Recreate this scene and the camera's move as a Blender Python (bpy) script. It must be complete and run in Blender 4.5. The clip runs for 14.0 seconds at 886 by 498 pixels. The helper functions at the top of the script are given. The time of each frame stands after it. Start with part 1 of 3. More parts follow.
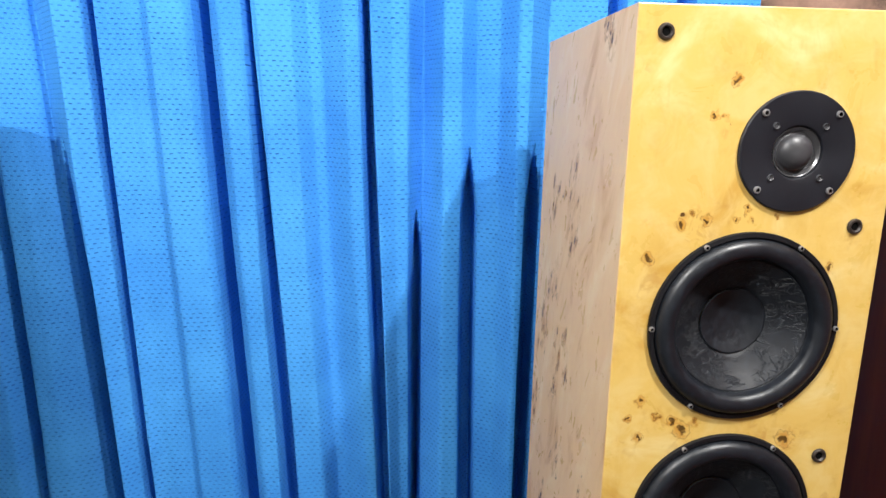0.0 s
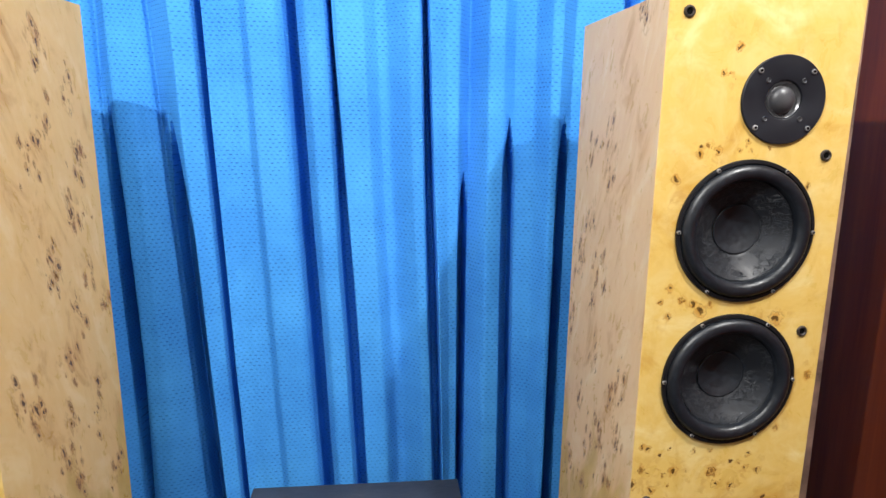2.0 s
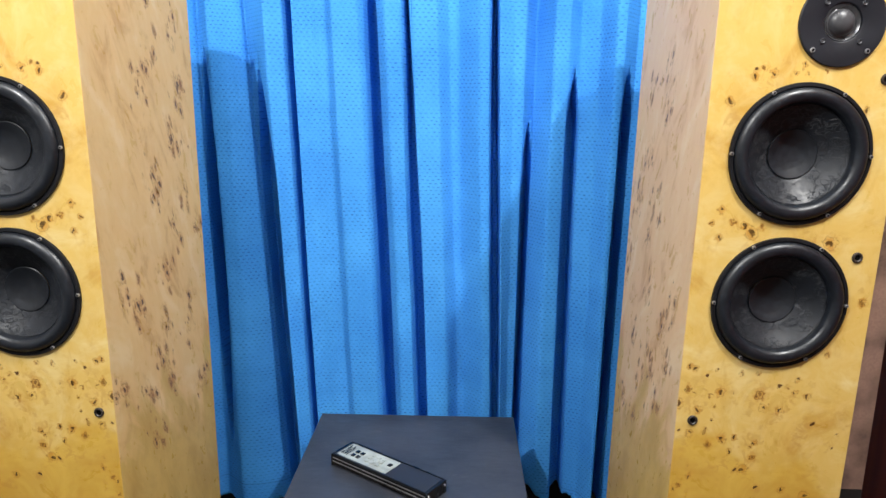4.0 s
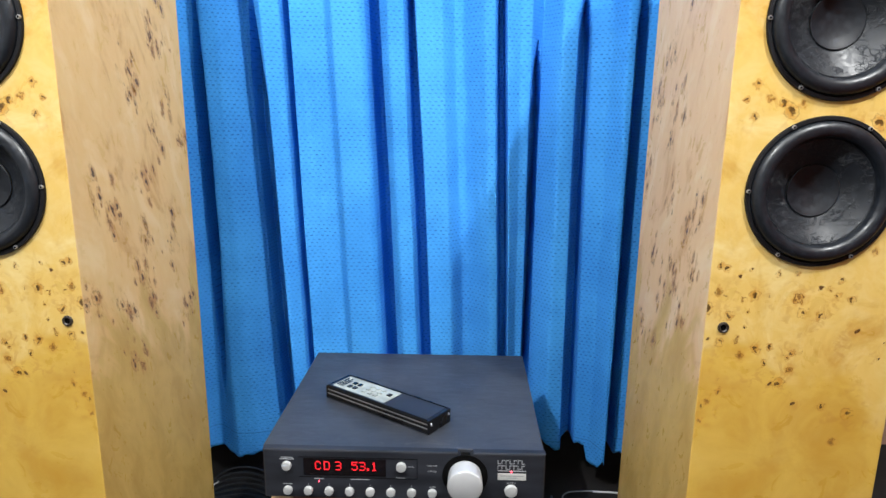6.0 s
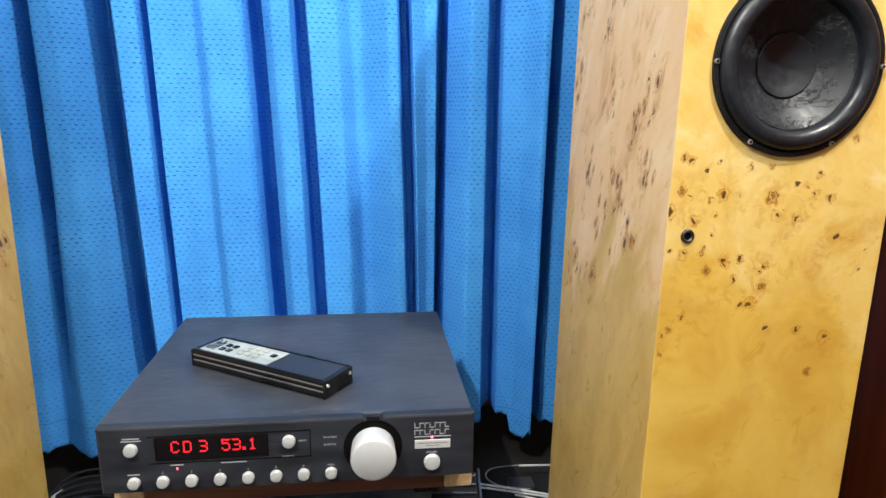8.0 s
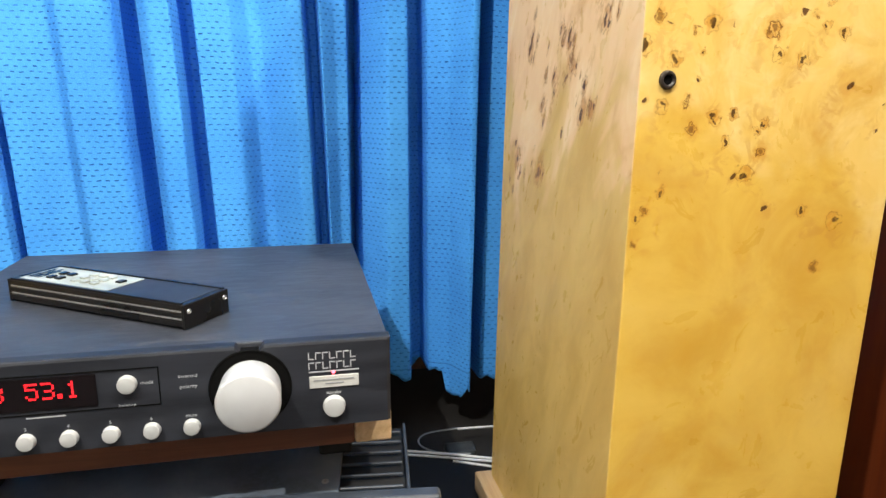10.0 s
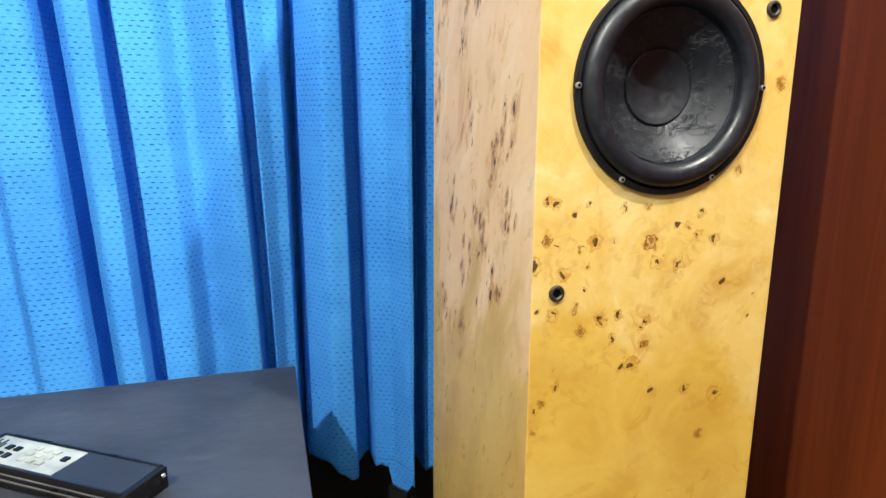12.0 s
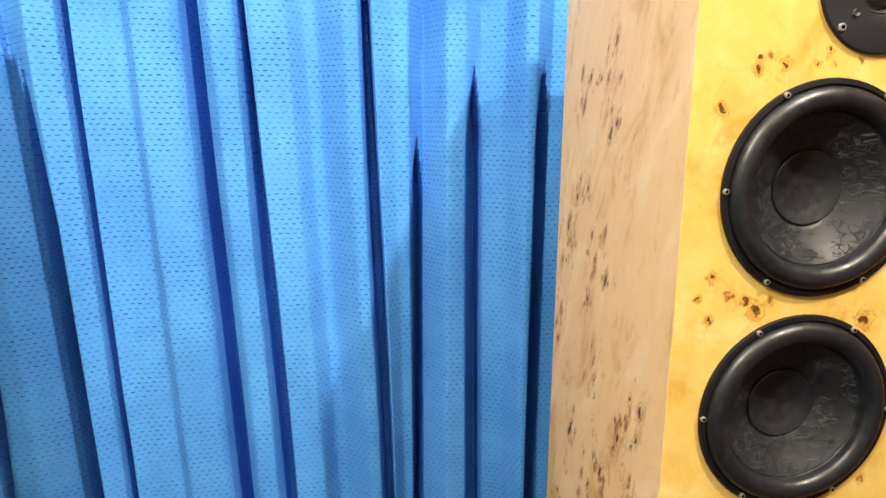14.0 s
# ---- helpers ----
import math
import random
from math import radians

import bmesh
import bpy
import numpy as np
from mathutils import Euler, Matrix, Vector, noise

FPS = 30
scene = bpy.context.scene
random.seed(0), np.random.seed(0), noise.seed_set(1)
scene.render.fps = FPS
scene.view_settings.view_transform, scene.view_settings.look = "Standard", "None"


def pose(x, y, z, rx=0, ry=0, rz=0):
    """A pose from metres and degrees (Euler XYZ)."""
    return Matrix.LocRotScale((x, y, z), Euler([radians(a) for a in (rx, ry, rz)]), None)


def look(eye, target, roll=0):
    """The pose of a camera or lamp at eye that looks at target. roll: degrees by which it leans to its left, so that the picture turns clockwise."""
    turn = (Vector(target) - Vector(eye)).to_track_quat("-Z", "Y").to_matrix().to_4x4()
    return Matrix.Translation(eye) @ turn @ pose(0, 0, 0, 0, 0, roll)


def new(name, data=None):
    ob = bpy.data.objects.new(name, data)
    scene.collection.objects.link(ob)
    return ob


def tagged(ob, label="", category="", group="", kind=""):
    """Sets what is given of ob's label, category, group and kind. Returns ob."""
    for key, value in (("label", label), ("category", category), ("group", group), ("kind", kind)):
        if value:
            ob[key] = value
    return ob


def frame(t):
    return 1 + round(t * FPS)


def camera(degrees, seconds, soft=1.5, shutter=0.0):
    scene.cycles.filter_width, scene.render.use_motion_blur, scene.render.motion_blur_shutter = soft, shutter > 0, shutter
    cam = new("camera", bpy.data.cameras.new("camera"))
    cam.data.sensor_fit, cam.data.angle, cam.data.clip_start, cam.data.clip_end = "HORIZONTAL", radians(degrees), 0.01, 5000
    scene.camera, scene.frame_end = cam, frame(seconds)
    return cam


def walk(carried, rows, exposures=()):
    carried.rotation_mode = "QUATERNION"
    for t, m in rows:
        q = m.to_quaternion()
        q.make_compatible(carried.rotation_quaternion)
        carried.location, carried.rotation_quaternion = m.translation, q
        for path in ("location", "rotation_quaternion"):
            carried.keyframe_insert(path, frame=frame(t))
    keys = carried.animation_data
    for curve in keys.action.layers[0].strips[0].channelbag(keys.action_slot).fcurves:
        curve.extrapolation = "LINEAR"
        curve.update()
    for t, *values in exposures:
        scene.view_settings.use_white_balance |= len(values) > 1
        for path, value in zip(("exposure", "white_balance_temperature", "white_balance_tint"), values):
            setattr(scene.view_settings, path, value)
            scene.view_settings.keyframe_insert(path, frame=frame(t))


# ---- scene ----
cam = camera(68.5, 14.0)
PATH = [
    (0, (0.008, -0.006, 1.195), (0.057, 1.951, 0.783), 0.4),
    (0.5, (-0.013, -0.066, 1.185), (0.108, 1.889, 0.781), 0.2),
    (1, (-0.061, -0.117, 1.158), (0.076, 1.838, 0.758), 0.3),
    (1.5, (-0.102, -0.178, 1.157), (0.034, 1.775, 0.745), 0.2),
    (2, (-0.124, -0.235, 1.142), (-0.03, 1.721, 0.735), 0.1),
    (2.5, (-0.13, -0.291, 1.122), (-0.124, 1.667, 0.713), 0.2),
    (3, (-0.117, -0.328, 1.1), (-0.186, 1.629, 0.693), 0.3),
    (3.2, (-0.113, -0.338, 1.09), (-0.2, 1.618, 0.684), 0.3),
    (5.3, (-0.1, -0.289, 0.944), (-0.246, 1.658, 0.51), 0.4),
    (5.5, (-0.097, -0.291, 0.927), (-0.249, 1.657, 0.498), 0.2),
    (6, (-0.106, -0.259, 0.882), (-0.246, 1.689, 0.454), 0.3),
    (6.5, (-0.103, -0.229, 0.85), (-0.242, 1.72, 0.422), 0.3),
    (7, (-0.102, -0.183, 0.807), (-0.143, 1.771, 0.38), 0.4),
    (7.2, (-0.112, -0.167, 0.79), (-0.095, 1.788, 0.37), 0.5),
    (9.3, (-0.114, 0.068, 0.631), (0.141, 2.003, 0.195), 0.5),
    (9.5, (-0.103, 0.077, 0.615), (0.171, 2.01, 0.181), 0.5),
    (10, (-0.065, 0.093, 0.576), (0.281, 2.012, 0.132), 0.3),
    (10.5, (-0.045, 0.091, 0.553), (0.343, 2.003, 0.108), 0.1),
    (11, (-0.02, 0.08, 0.578), (0.398, 1.985, 0.135), -0.0),
    (11.5, (-0.014, 0.059, 0.667), (0.416, 1.963, 0.233), -0.2),
    (12, (-0.018, 0.065, 0.762), (0.42, 1.968, 0.331), -0.5),
    (12.5, (-0.01, 0.074, 0.851), (0.435, 1.977, 0.425), -0.5),
    (13, (-0.003, 0.075, 0.943), (0.388, 1.992, 0.527), -0.6),
    (13.5, (-0.017, 0.058, 1.007), (0.246, 1.999, 0.606), 0.1),
    (14, (-0.063, 0.059, 1.054), (0.103, 2.011, 0.653), -0.3),
]
walk(cam, [(t, look(eye, target, roll)) for t, eye, target, roll in PATH],
     [(0.0, 0.14, 6500, 10), (3.0, 0.19, 6450, 10), (5.5, 0.24, 6350, 9), (6.0, 0.46, 6250, 8), (7.0, 0.52, 6350, 8), (9.5, 0.92, 7150, 6), (10.3, 0.92, 6750, 7), (11.0, 0.90, 6350, 6),
      (11.5, 0.82, 6500, 6), (12.5, 0.77, 6900, 6), (13.0, 0.74, 7250, 6), (13.5, 0.62, 7700, 8), (14.0, 0.50, 8350, 10)])

# ---- light: two ceiling lamps behind the camera, and the bounce of a closed room ----
for name, place, power in (("lamp_left", (-0.83, -0.45, 2.20), 112.0), ("lamp_right", (0.76, -0.17, 2.40), 112.0)):
    lamp = bpy.data.lights.new(name, "POINT")
    lamp.energy, lamp.color, lamp.shadow_soft_size = power, (1.0, 0.985, 0.95), 0.022
    new(name, lamp).location = place
world = bpy.data.worlds.new("world")
world.use_nodes = True
world.node_tree.nodes["Background"].inputs[0].default_value = (0.75, 0.85, 1.0, 1)
world.node_tree.nodes["Background"].inputs[1].default_value = 0.0
scene.world = world


# ---- material tools ----
class Net:
    """A small builder for node materials."""

    def __init__(self, name, rough=0.5, metal=0.0, color=(0.5, 0.5, 0.5), spec=0.5, coat=0.0, coat_rough=0.1, sheen=0.0):
        self.mat = bpy.data.materials.new(name)
        self.mat.use_nodes = True
        self.tree = self.mat.node_tree
        self.b = self.tree.nodes["Principled BSDF"]
        self.set(self.b, "Base Color", (*color, 1))
        for key, value in (("Roughness", rough), ("Metallic", metal), ("Specular IOR Level", spec), ("Coat Weight", coat),
                           ("Coat Roughness", coat_rough), ("Sheen Weight", sheen)):
            self.set(self.b, key, value)

    def set(self, node, key, value):
        socket = node.inputs[key]
        if isinstance(value, bpy.types.NodeSocket):
            self.tree.links.new(value, socket)
        else:
            socket.default_value = value

    def node(self, kind, ins=(), **props):
        n = self.tree.nodes.new("ShaderNode" + kind)
        if "operation" in props:
            n.operation = props["operation"]
        if "data_type" in props:
            n.data_type = props["data_type"]
        if "blend_type" in props:
            n.blend_type = props["blend_type"]
        if "feature" in props:
            n.feature = props["feature"]
        if "noise_dimensions" in props:
            n.noise_dimensions = props["noise_dimensions"]
        if "voronoi_dimensions" in props:
            n.voronoi_dimensions = props["voronoi_dimensions"]
        for key, value in dict(ins).items():
            self.set(n, key, value)
        return n

    def coord(self, which="Object"):
        return self.node("TexCoord").outputs[which]

    def scaled(self, vec, scale, offset=(0, 0, 0)):
        return self.node("Mapping", {"Vector": vec, "Scale": scale, "Location": offset}).outputs[0]

    def noise(self, vec, scale, detail=3.0, rough=0.5, distort=0.0):
        return self.node("TexNoise", {"Vector": vec, "Scale": scale, "Detail": detail, "Roughness": rough, "Distortion": distort}).outputs[0]

    def math(self, op, a, b=0.0, c=0.0):
        n = self.node("Math", operation=op)
        for i, value in enumerate((a, b, c)):
            self.set(n, i, value)
        return n.outputs[0]

    def ramp(self, value, lo, hi, to_lo=0.0, to_hi=1.0):
        n = self.node("MapRange", {"Value": value, "From Min": lo, "From Max": hi, "To Min": to_lo, "To Max": to_hi})
        n.interpolation_type = "SMOOTHSTEP"
        return n.outputs[0]

    def mix(self, fac, a, b, blend="MIX"):
        n = self.node("Mix", data_type="RGBA", blend_type=blend)
        self.set(n, 0, fac)
        self.set(n, 6, (*a, 1) if isinstance(a, tuple) else a)
        self.set(n, 7, (*b, 1) if isinstance(b, tuple) else b)
        return n.outputs[2]

    def color(self, value):
        self.set(self.b, "Base Color", value)

    def rough(self, value):
        self.set(self.b, "Roughness", value)

    def bump(self, height, strength=0.3, distance=0.001):
        n = self.node("Bump", {"Height": height, "Strength": strength, "Distance": distance})
        self.set(self.b, "Normal", n.outputs[0])


# single burl eyes on the front veneer: across, height, radius
EYES_LOW = ((-0.117, 0.677, 0.0031), (-0.117, 0.641, 0.0043), (-0.069, 0.639, 0.0043), (-0.077, 0.674, 0.0018), (-0.01, 0.635, 0.0061), (-0.004, 0.615, 0.0037), (0.02, 0.612, 0.0037), (0.028, 0.648, 0.0025),
            (0.039, 0.64, 0.0025), (0.059, 0.635, 0.0031), (-0.017, 0.669, 0.0025), (-0.13, 0.619, 0.0049), (-0.1, 0.608, 0.0037), (-0.083, 0.633, 0.0024), (-0.076, 0.614, 0.0018), (-0.108, 0.572, 0.0037),
            (-0.086, 0.574, 0.0037), (-0.06, 0.563, 0.0037), (-0.041, 0.565, 0.0025), (-0.08, 0.553, 0.0037), (-0.016, 0.55, 0.0025), (-0.01, 0.558, 0.0025), (-0.011, 0.533, 0.0043), (-0.024, 0.514, 0.0049),
            (-0.046, 0.542, 0.0025), (-0.118, 0.485, 0.0037), (-0.123, 0.478, 0.0024), (-0.103, 0.5, 0.0024), (-0.124, 0.456, 0.0024), (0.039, 0.481, 0.0037), (0.076, 0.472, 0.0049), (0.062, 0.43, 0.0043))
EYES_HIGH = ((-0.073, 1.091, 0.0034), (-0.049, 1.096, 0.0035), (-0.063, 1.104, 0.0023), (-0.019, 1.096, 0.0023), (-0.009, 1.105, 0.0023), (-0.004, 1.095, 0.0017), (-0.102, 1.056, 0.004), (-0.097, 0.91, 0.0034),
             (-0.08, 0.893, 0.0029), (-0.052, 0.878, 0.0058), (-0.062, 0.887, 0.0034), (-0.039, 0.887, 0.0029), (-0.097, 0.869, 0.0029), (-0.033, 1.225, 0.0030), (-0.042, 1.194, 0.0019), (-0.050, 1.193, 0.0024),
             (0.059, 0.866, 0.0058), (0.117, 0.781, 0.0046), (-0.11, 0.674, 0.0029), (-0.042, 0.667, 0.0023), (0.078, 0.702, 0.0035), (0.041, 0.662, 0.0029), (-0.11, 0.891, 0.0023), (0.021, 1.099, 0.0017),
             (0.081, 1.049, 0.0029))


SIDE_KNOTS = {
    True: ((0.175, 0.908), (0.279, 0.894), (0.230, 0.846), (0.324, 0.817), (0.054, 0.751), (0.087, 0.720), (0.184, 0.763), (0.179, 0.670), (0.258, 0.656), (0.158, 0.620), (0.187, 0.570), (0.295, 0.517),
           (0.099, 0.582), (0.124, 0.499), (0.016, 0.618), (0.271, 0.999), (0.103, 1.261), (0.201, 1.245), (0.179, 1.121), (0.144, 1.075), (0.285, 1.081), (0.254, 1.003), (0.170, 0.925), (0.278, 1.173)),
    False: ((0.180, 0.891), (0.221, 0.831), (0.284, 0.869), (0.190, 0.744), (0.092, 0.714), (0.060, 0.742), (0.249, 0.642), (0.137, 0.614), (0.187, 0.574), (0.296, 0.497), (0.248, 0.975), (0.155, 0.640),
            (0.071, 1.270), (0.192, 1.107), (0.159, 1.063), (0.261, 1.084), (0.298, 0.906), (0.210, 0.887), (0.315, 0.784), (0.104, 0.591), (0.072, 0.665), (0.215, 0.498)),
}
LEAN = 0.3  # the eyes of the side veneer stand a little aslant


def veneer(name, mirror, front):
    """Lacquered burl veneer: cloudy honey-yellow ground, clustered dark eyes and curls."""
    m = Net(name, rough=0.34, spec=0.35 if front else 0.2, coat=0.28 if front else 0.0, coat_rough=0.34)
    p = m.scaled(m.coord(), (-1 if mirror else 1, 1, 1))
    flat = m.scaled(p, (1, 0, 1))
    if not front:
        axes = m.node("SeparateXYZ", {0: p}).outputs
        aslant = m.math("MULTIPLY", m.math("ADD", axes[1], m.math("MULTIPLY", axes[2], LEAN)), 1.9)
        flat = m.node("CombineXYZ", {"Y": aslant, "Z": axes[2]}).outputs[0]
    warp = m.node("VectorMath", operation="SCALE")
    m.set(warp, 0, m.node("TexNoise", {"Vector": flat, "Scale": 38.0, "Detail": 2.0}).outputs[1])
    m.set(warp, "Scale", 0.016)
    bent = m.node("VectorMath", operation="ADD")
    m.set(bent, 0, flat)
    m.set(bent, 1, warp.outputs[0])
    bent = bent.outputs[0]
    cloud = m.noise(flat, 8.5, 5, 0.6, 0.6)
    wisps = m.noise(m.scaled(flat, (1.0, 1.0, 0.35)), 42.0, 4, 0.6, 0.9)
    mottles = m.noise(flat, 26.0, 4, 0.65, 0.8)
    # side ground is paler and pinker than the front: glancing reflections put into colour
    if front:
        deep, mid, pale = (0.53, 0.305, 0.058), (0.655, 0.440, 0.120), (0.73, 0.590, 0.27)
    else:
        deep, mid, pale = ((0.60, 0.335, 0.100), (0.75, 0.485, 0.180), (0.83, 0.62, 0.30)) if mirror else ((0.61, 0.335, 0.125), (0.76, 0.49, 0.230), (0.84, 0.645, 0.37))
    tone = m.mix(m.ramp(cloud, 0.30, 0.46), deep, mid)
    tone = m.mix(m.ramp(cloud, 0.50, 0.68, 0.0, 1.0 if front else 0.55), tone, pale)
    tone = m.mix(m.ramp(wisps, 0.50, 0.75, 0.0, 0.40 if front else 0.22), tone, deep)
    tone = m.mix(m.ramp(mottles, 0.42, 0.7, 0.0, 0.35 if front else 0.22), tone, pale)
    # pale tan turns golden ochre lower down, partly lamp falloff put into the colour
    tint_height = m.math("ADD", m.node("SeparateXYZ", {0: p}).outputs[2], m.ramp(m.noise(flat, 5.5, 4, 0.55, 0.6), 0.3, 0.7, -0.09, 0.09))
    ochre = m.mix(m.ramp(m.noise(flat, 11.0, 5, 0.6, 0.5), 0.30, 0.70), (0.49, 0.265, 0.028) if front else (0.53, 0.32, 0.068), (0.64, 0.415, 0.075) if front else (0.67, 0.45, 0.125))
    tone = m.mix(m.ramp(tint_height, 0.49, 0.57, 0.88 if front else 0.85, 0.0), tone, ochre)
    # where the eyes gather: (across, height, half width, half height)
    if front:
        knots = ((-0.05, 1.093, 0.05, 0.022), (-0.103, 1.05, 0.02, 0.028), (-0.065, 0.885, 0.055, 0.034), (0.055, 0.872, 0.035, 0.02),
                 (-0.06, 0.585, 0.075, 0.085), (0.03, 0.60, 0.085, 0.07), (-0.03, 0.525, 0.08, 0.045), (0.085, 0.475, 0.05, 0.03),
                 (-0.112, 0.475, 0.014, 0.03), (-0.124, 1.26, 0.01, 0.035), (-0.02, 1.19, 0.018, 0.03), (0.112, 0.80, 0.018, 0.02),
                 (0.095, 1.06, 0.03, 0.02))
    else:
        knots = [(a, z, 0.024, 0.032) for a, z in SIDE_KNOTS[mirror]]
    mask = 0.0
    ragged = m.ramp(m.noise(flat, 16.0, 3, 0.6), 0.25, 0.75, -0.65, 0.65)
    for a, z, ra, rz in knots:
        shift = m.node("VectorMath", operation="SUBTRACT")
        m.set(shift, 0, flat)
        shift.inputs[1].default_value = (a, 0, z) if front else (0, (a + LEAN * z) * 1.9, z)
        size = m.node("VectorMath", operation="DIVIDE")
        m.set(size, 0, shift.outputs[0])
        size.inputs[1].default_value = (ra, 1, rz) if front else (1, ra * 1.9, rz)
        far = m.node("VectorMath", operation="LENGTH")
        m.set(far, 0, size.outputs[0])
        mask = m.math("MAXIMUM", mask, m.ramp(m.math("ADD", far.outputs[1], ragged), 0.6, 1.2, 1.0, 0.0))
    patchy = m.ramp(m.noise(flat, 28.0, 2), 0.46 if front else 0.44, 0.56 if front else 0.54)
    mask = m.math("MULTIPLY", mask, patchy)
    glow = m.ramp(m.noise(flat, 55.0, 3, 0.6, 1.5), 0.45, 0.62)
    tone = m.mix(m.math("MULTIPLY", mask, m.math("MULTIPLY", glow, 0.35 if front else 0.5)), tone, (0.42, 0.19, 0.035))
    for scale, keep, r, dark in ((54.0 if front else 36.0, 0.955 if front else 0.68, 0.42, (0.060, 0.024, 0.007) if front else (0.12, 0.048, 0.014)), (112.0 if front else 76.0, 0.93 if front else 0.80, 0.44, (0.080, 0.032, 0.009) if front else (0.14, 0.058, 0.018))):
        cell = m.node("TexVoronoi", {"Vector": bent, "Scale": scale})
        pick = m.node("SeparateColor", {0: cell.outputs["Color"]})
        there = m.math("MULTIPLY", m.math("GREATER_THAN", pick.outputs[0], keep), m.math("GREATER_THAN", mask, 0.5))
        radius = m.math("MULTIPLY", m.math("POWER", pick.outputs[1], 1.2), r)
        gap = m.math("SUBTRACT", radius, cell.outputs["Distance"])
        spot = m.math("MULTIPLY", m.ramp(gap, -0.02, 0.10), there)
        ring = m.math("SUBTRACT", 1.0, m.ramp(m.math("ABSOLUTE", m.math("ADD", gap, 0.16)), 0.0, 0.05))
        ring = m.math("MULTIPLY", m.math("MULTIPLY", ring, m.math("GREATER_THAN", pick.outputs[2], 0.62)), there)
        halo = m.math("MULTIPLY", m.ramp(gap, -0.40, 0.05), there)
        tone = m.mix(m.math("MULTIPLY", halo, 0.3), tone, (0.42, 0.19, 0.035))
        tone = m.mix(m.math("MULTIPLY", ring, 0.7), tone, (0.17, 0.075, 0.018))
        tone = m.mix(m.math("MULTIPLY", spot, 0.95), tone, dark)
    centred = m.node("VectorMath", operation="SUBTRACT")
    m.set(centred, 0, m.node("TexNoise", {"Vector": flat, "Scale": 125.0 if front else 95.0, "Detail": 3.0}).outputs[1])
    centred.inputs[1].default_value = (0.5, 0.5, 0.5)
    soft = m.node("VectorMath", operation="MULTIPLY")
    m.set(soft, 0, centred.outputs[0])
    soft.inputs[1].default_value = (0.014, 0.0, 0.018) if front else (0.0, 0.018, 0.022)
    wavy = m.node("VectorMath", operation="ADD")
    m.set(wavy, 0, flat)
    m.set(wavy, 1, soft.outputs[0])
    if front:
        eyes = [((x, 0, z), 1.1 * size) for x, z, size in EYES_LOW + EYES_HIGH]
    else:
        rnd = random.Random(11 if mirror else 5)
        eyes = []
        for a, z, ra, rz in knots:
            for _ in range(7 if mirror else 6):
                up = z + rnd.gauss(0, 0.6) * rz
                eyes.append(((0, 1.9 * (a + rnd.gauss(0, 0.6) * ra + LEAN * up), up), rnd.choice((0.0030, 0.0040, 0.0050, 0.0060, 0.0078, 0.0092))))
    curl = m.ramp(m.noise(flat, 130.0, 2), 0.36, 0.5)
    # two kinds of eyes: dark pips in an amber ring, and open loops with a tan heart
    for kind in (0, 1):
        near = 9.0
        for k, (place, size) in enumerate(eyes):
            if (k % 3 == 1) != kind:
                continue
            gap = m.node("VectorMath", operation="DISTANCE")
            m.set(gap, 0, wavy.outputs[0])
            gap.inputs[1].default_value = place
            near = m.math("MINIMUM", near, m.math("MULTIPLY", gap.outputs[1], (1.2 if kind else 1.15) / size))
        amber = m.math("MULTIPLY", m.ramp(near, 0.9, 2.7, 0.8, 0.0), m.ramp(m.noise(flat, 75.0, 4, 0.6, 1.0), 0.38, 0.6, 0.15, 1.0))
        tone = m.mix(amber, tone, (0.48, 0.215, 0.025) if front else (0.50, 0.225, 0.055))
        band = m.ramp(m.math("ABSOLUTE", m.math("SUBTRACT", near, 1.15 if kind else 1.7)), 0.0, 0.26, 0.9 if kind else 0.45, 0.0)
        tone = m.mix(m.math("MULTIPLY", band, curl), tone, (0.145, 0.056, 0.008))
        heart = m.ramp(m.noise(flat, 210.0, 2), 0.3, 0.5, 0.1 if kind else 0.7, 0.8 if kind else 1.0)
        tone = m.mix(m.math("MULTIPLY", m.ramp(near, 0.6, 0.95, 0.97, 0.0), heart), tone, (0.17, 0.070, 0.012) if kind else ((0.085, 0.040, 0.009) if front else (0.080, 0.034, 0.011)))
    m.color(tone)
    m.rough(m.ramp(mottles, 0.3, 0.7, 0.26, 0.40))
    m.bump(m.noise(flat, 120.0, 3), 0.08, 0.0006)
    return m.mat


def plain(name, color, rough=0.5, metal=0.0, spec=0.5, vary=0.12, scale=14.0, grain=0.0, coat=0.0, stretch=(1, 1, 1)):
    """A surface of one colour with faint stains at two scales and a fine relief."""
    m = Net(name, rough, metal, color, spec, coat)
    p = m.scaled(m.coord(), stretch)
    big, fine = m.noise(p, scale, 4), m.noise(p, scale * 14, 3)
    dim = tuple(c * (1 - 2.2 * vary) for c in color)
    lift = tuple(min(1, c * (1 + 1.6 * vary)) for c in color)
    tone = m.mix(m.ramp(big, 0.3, 0.7), dim, lift)
    m.color(m.mix(m.ramp(fine, 0.3, 0.75, 0, 0.5), tone, color))
    m.rough(m.ramp(big, 0.3, 0.7, max(0.04, rough - 0.08), min(1, rough + 0.08)))
    if grain:
        m.bump(fine, grain, 0.0006)
    return m.mat


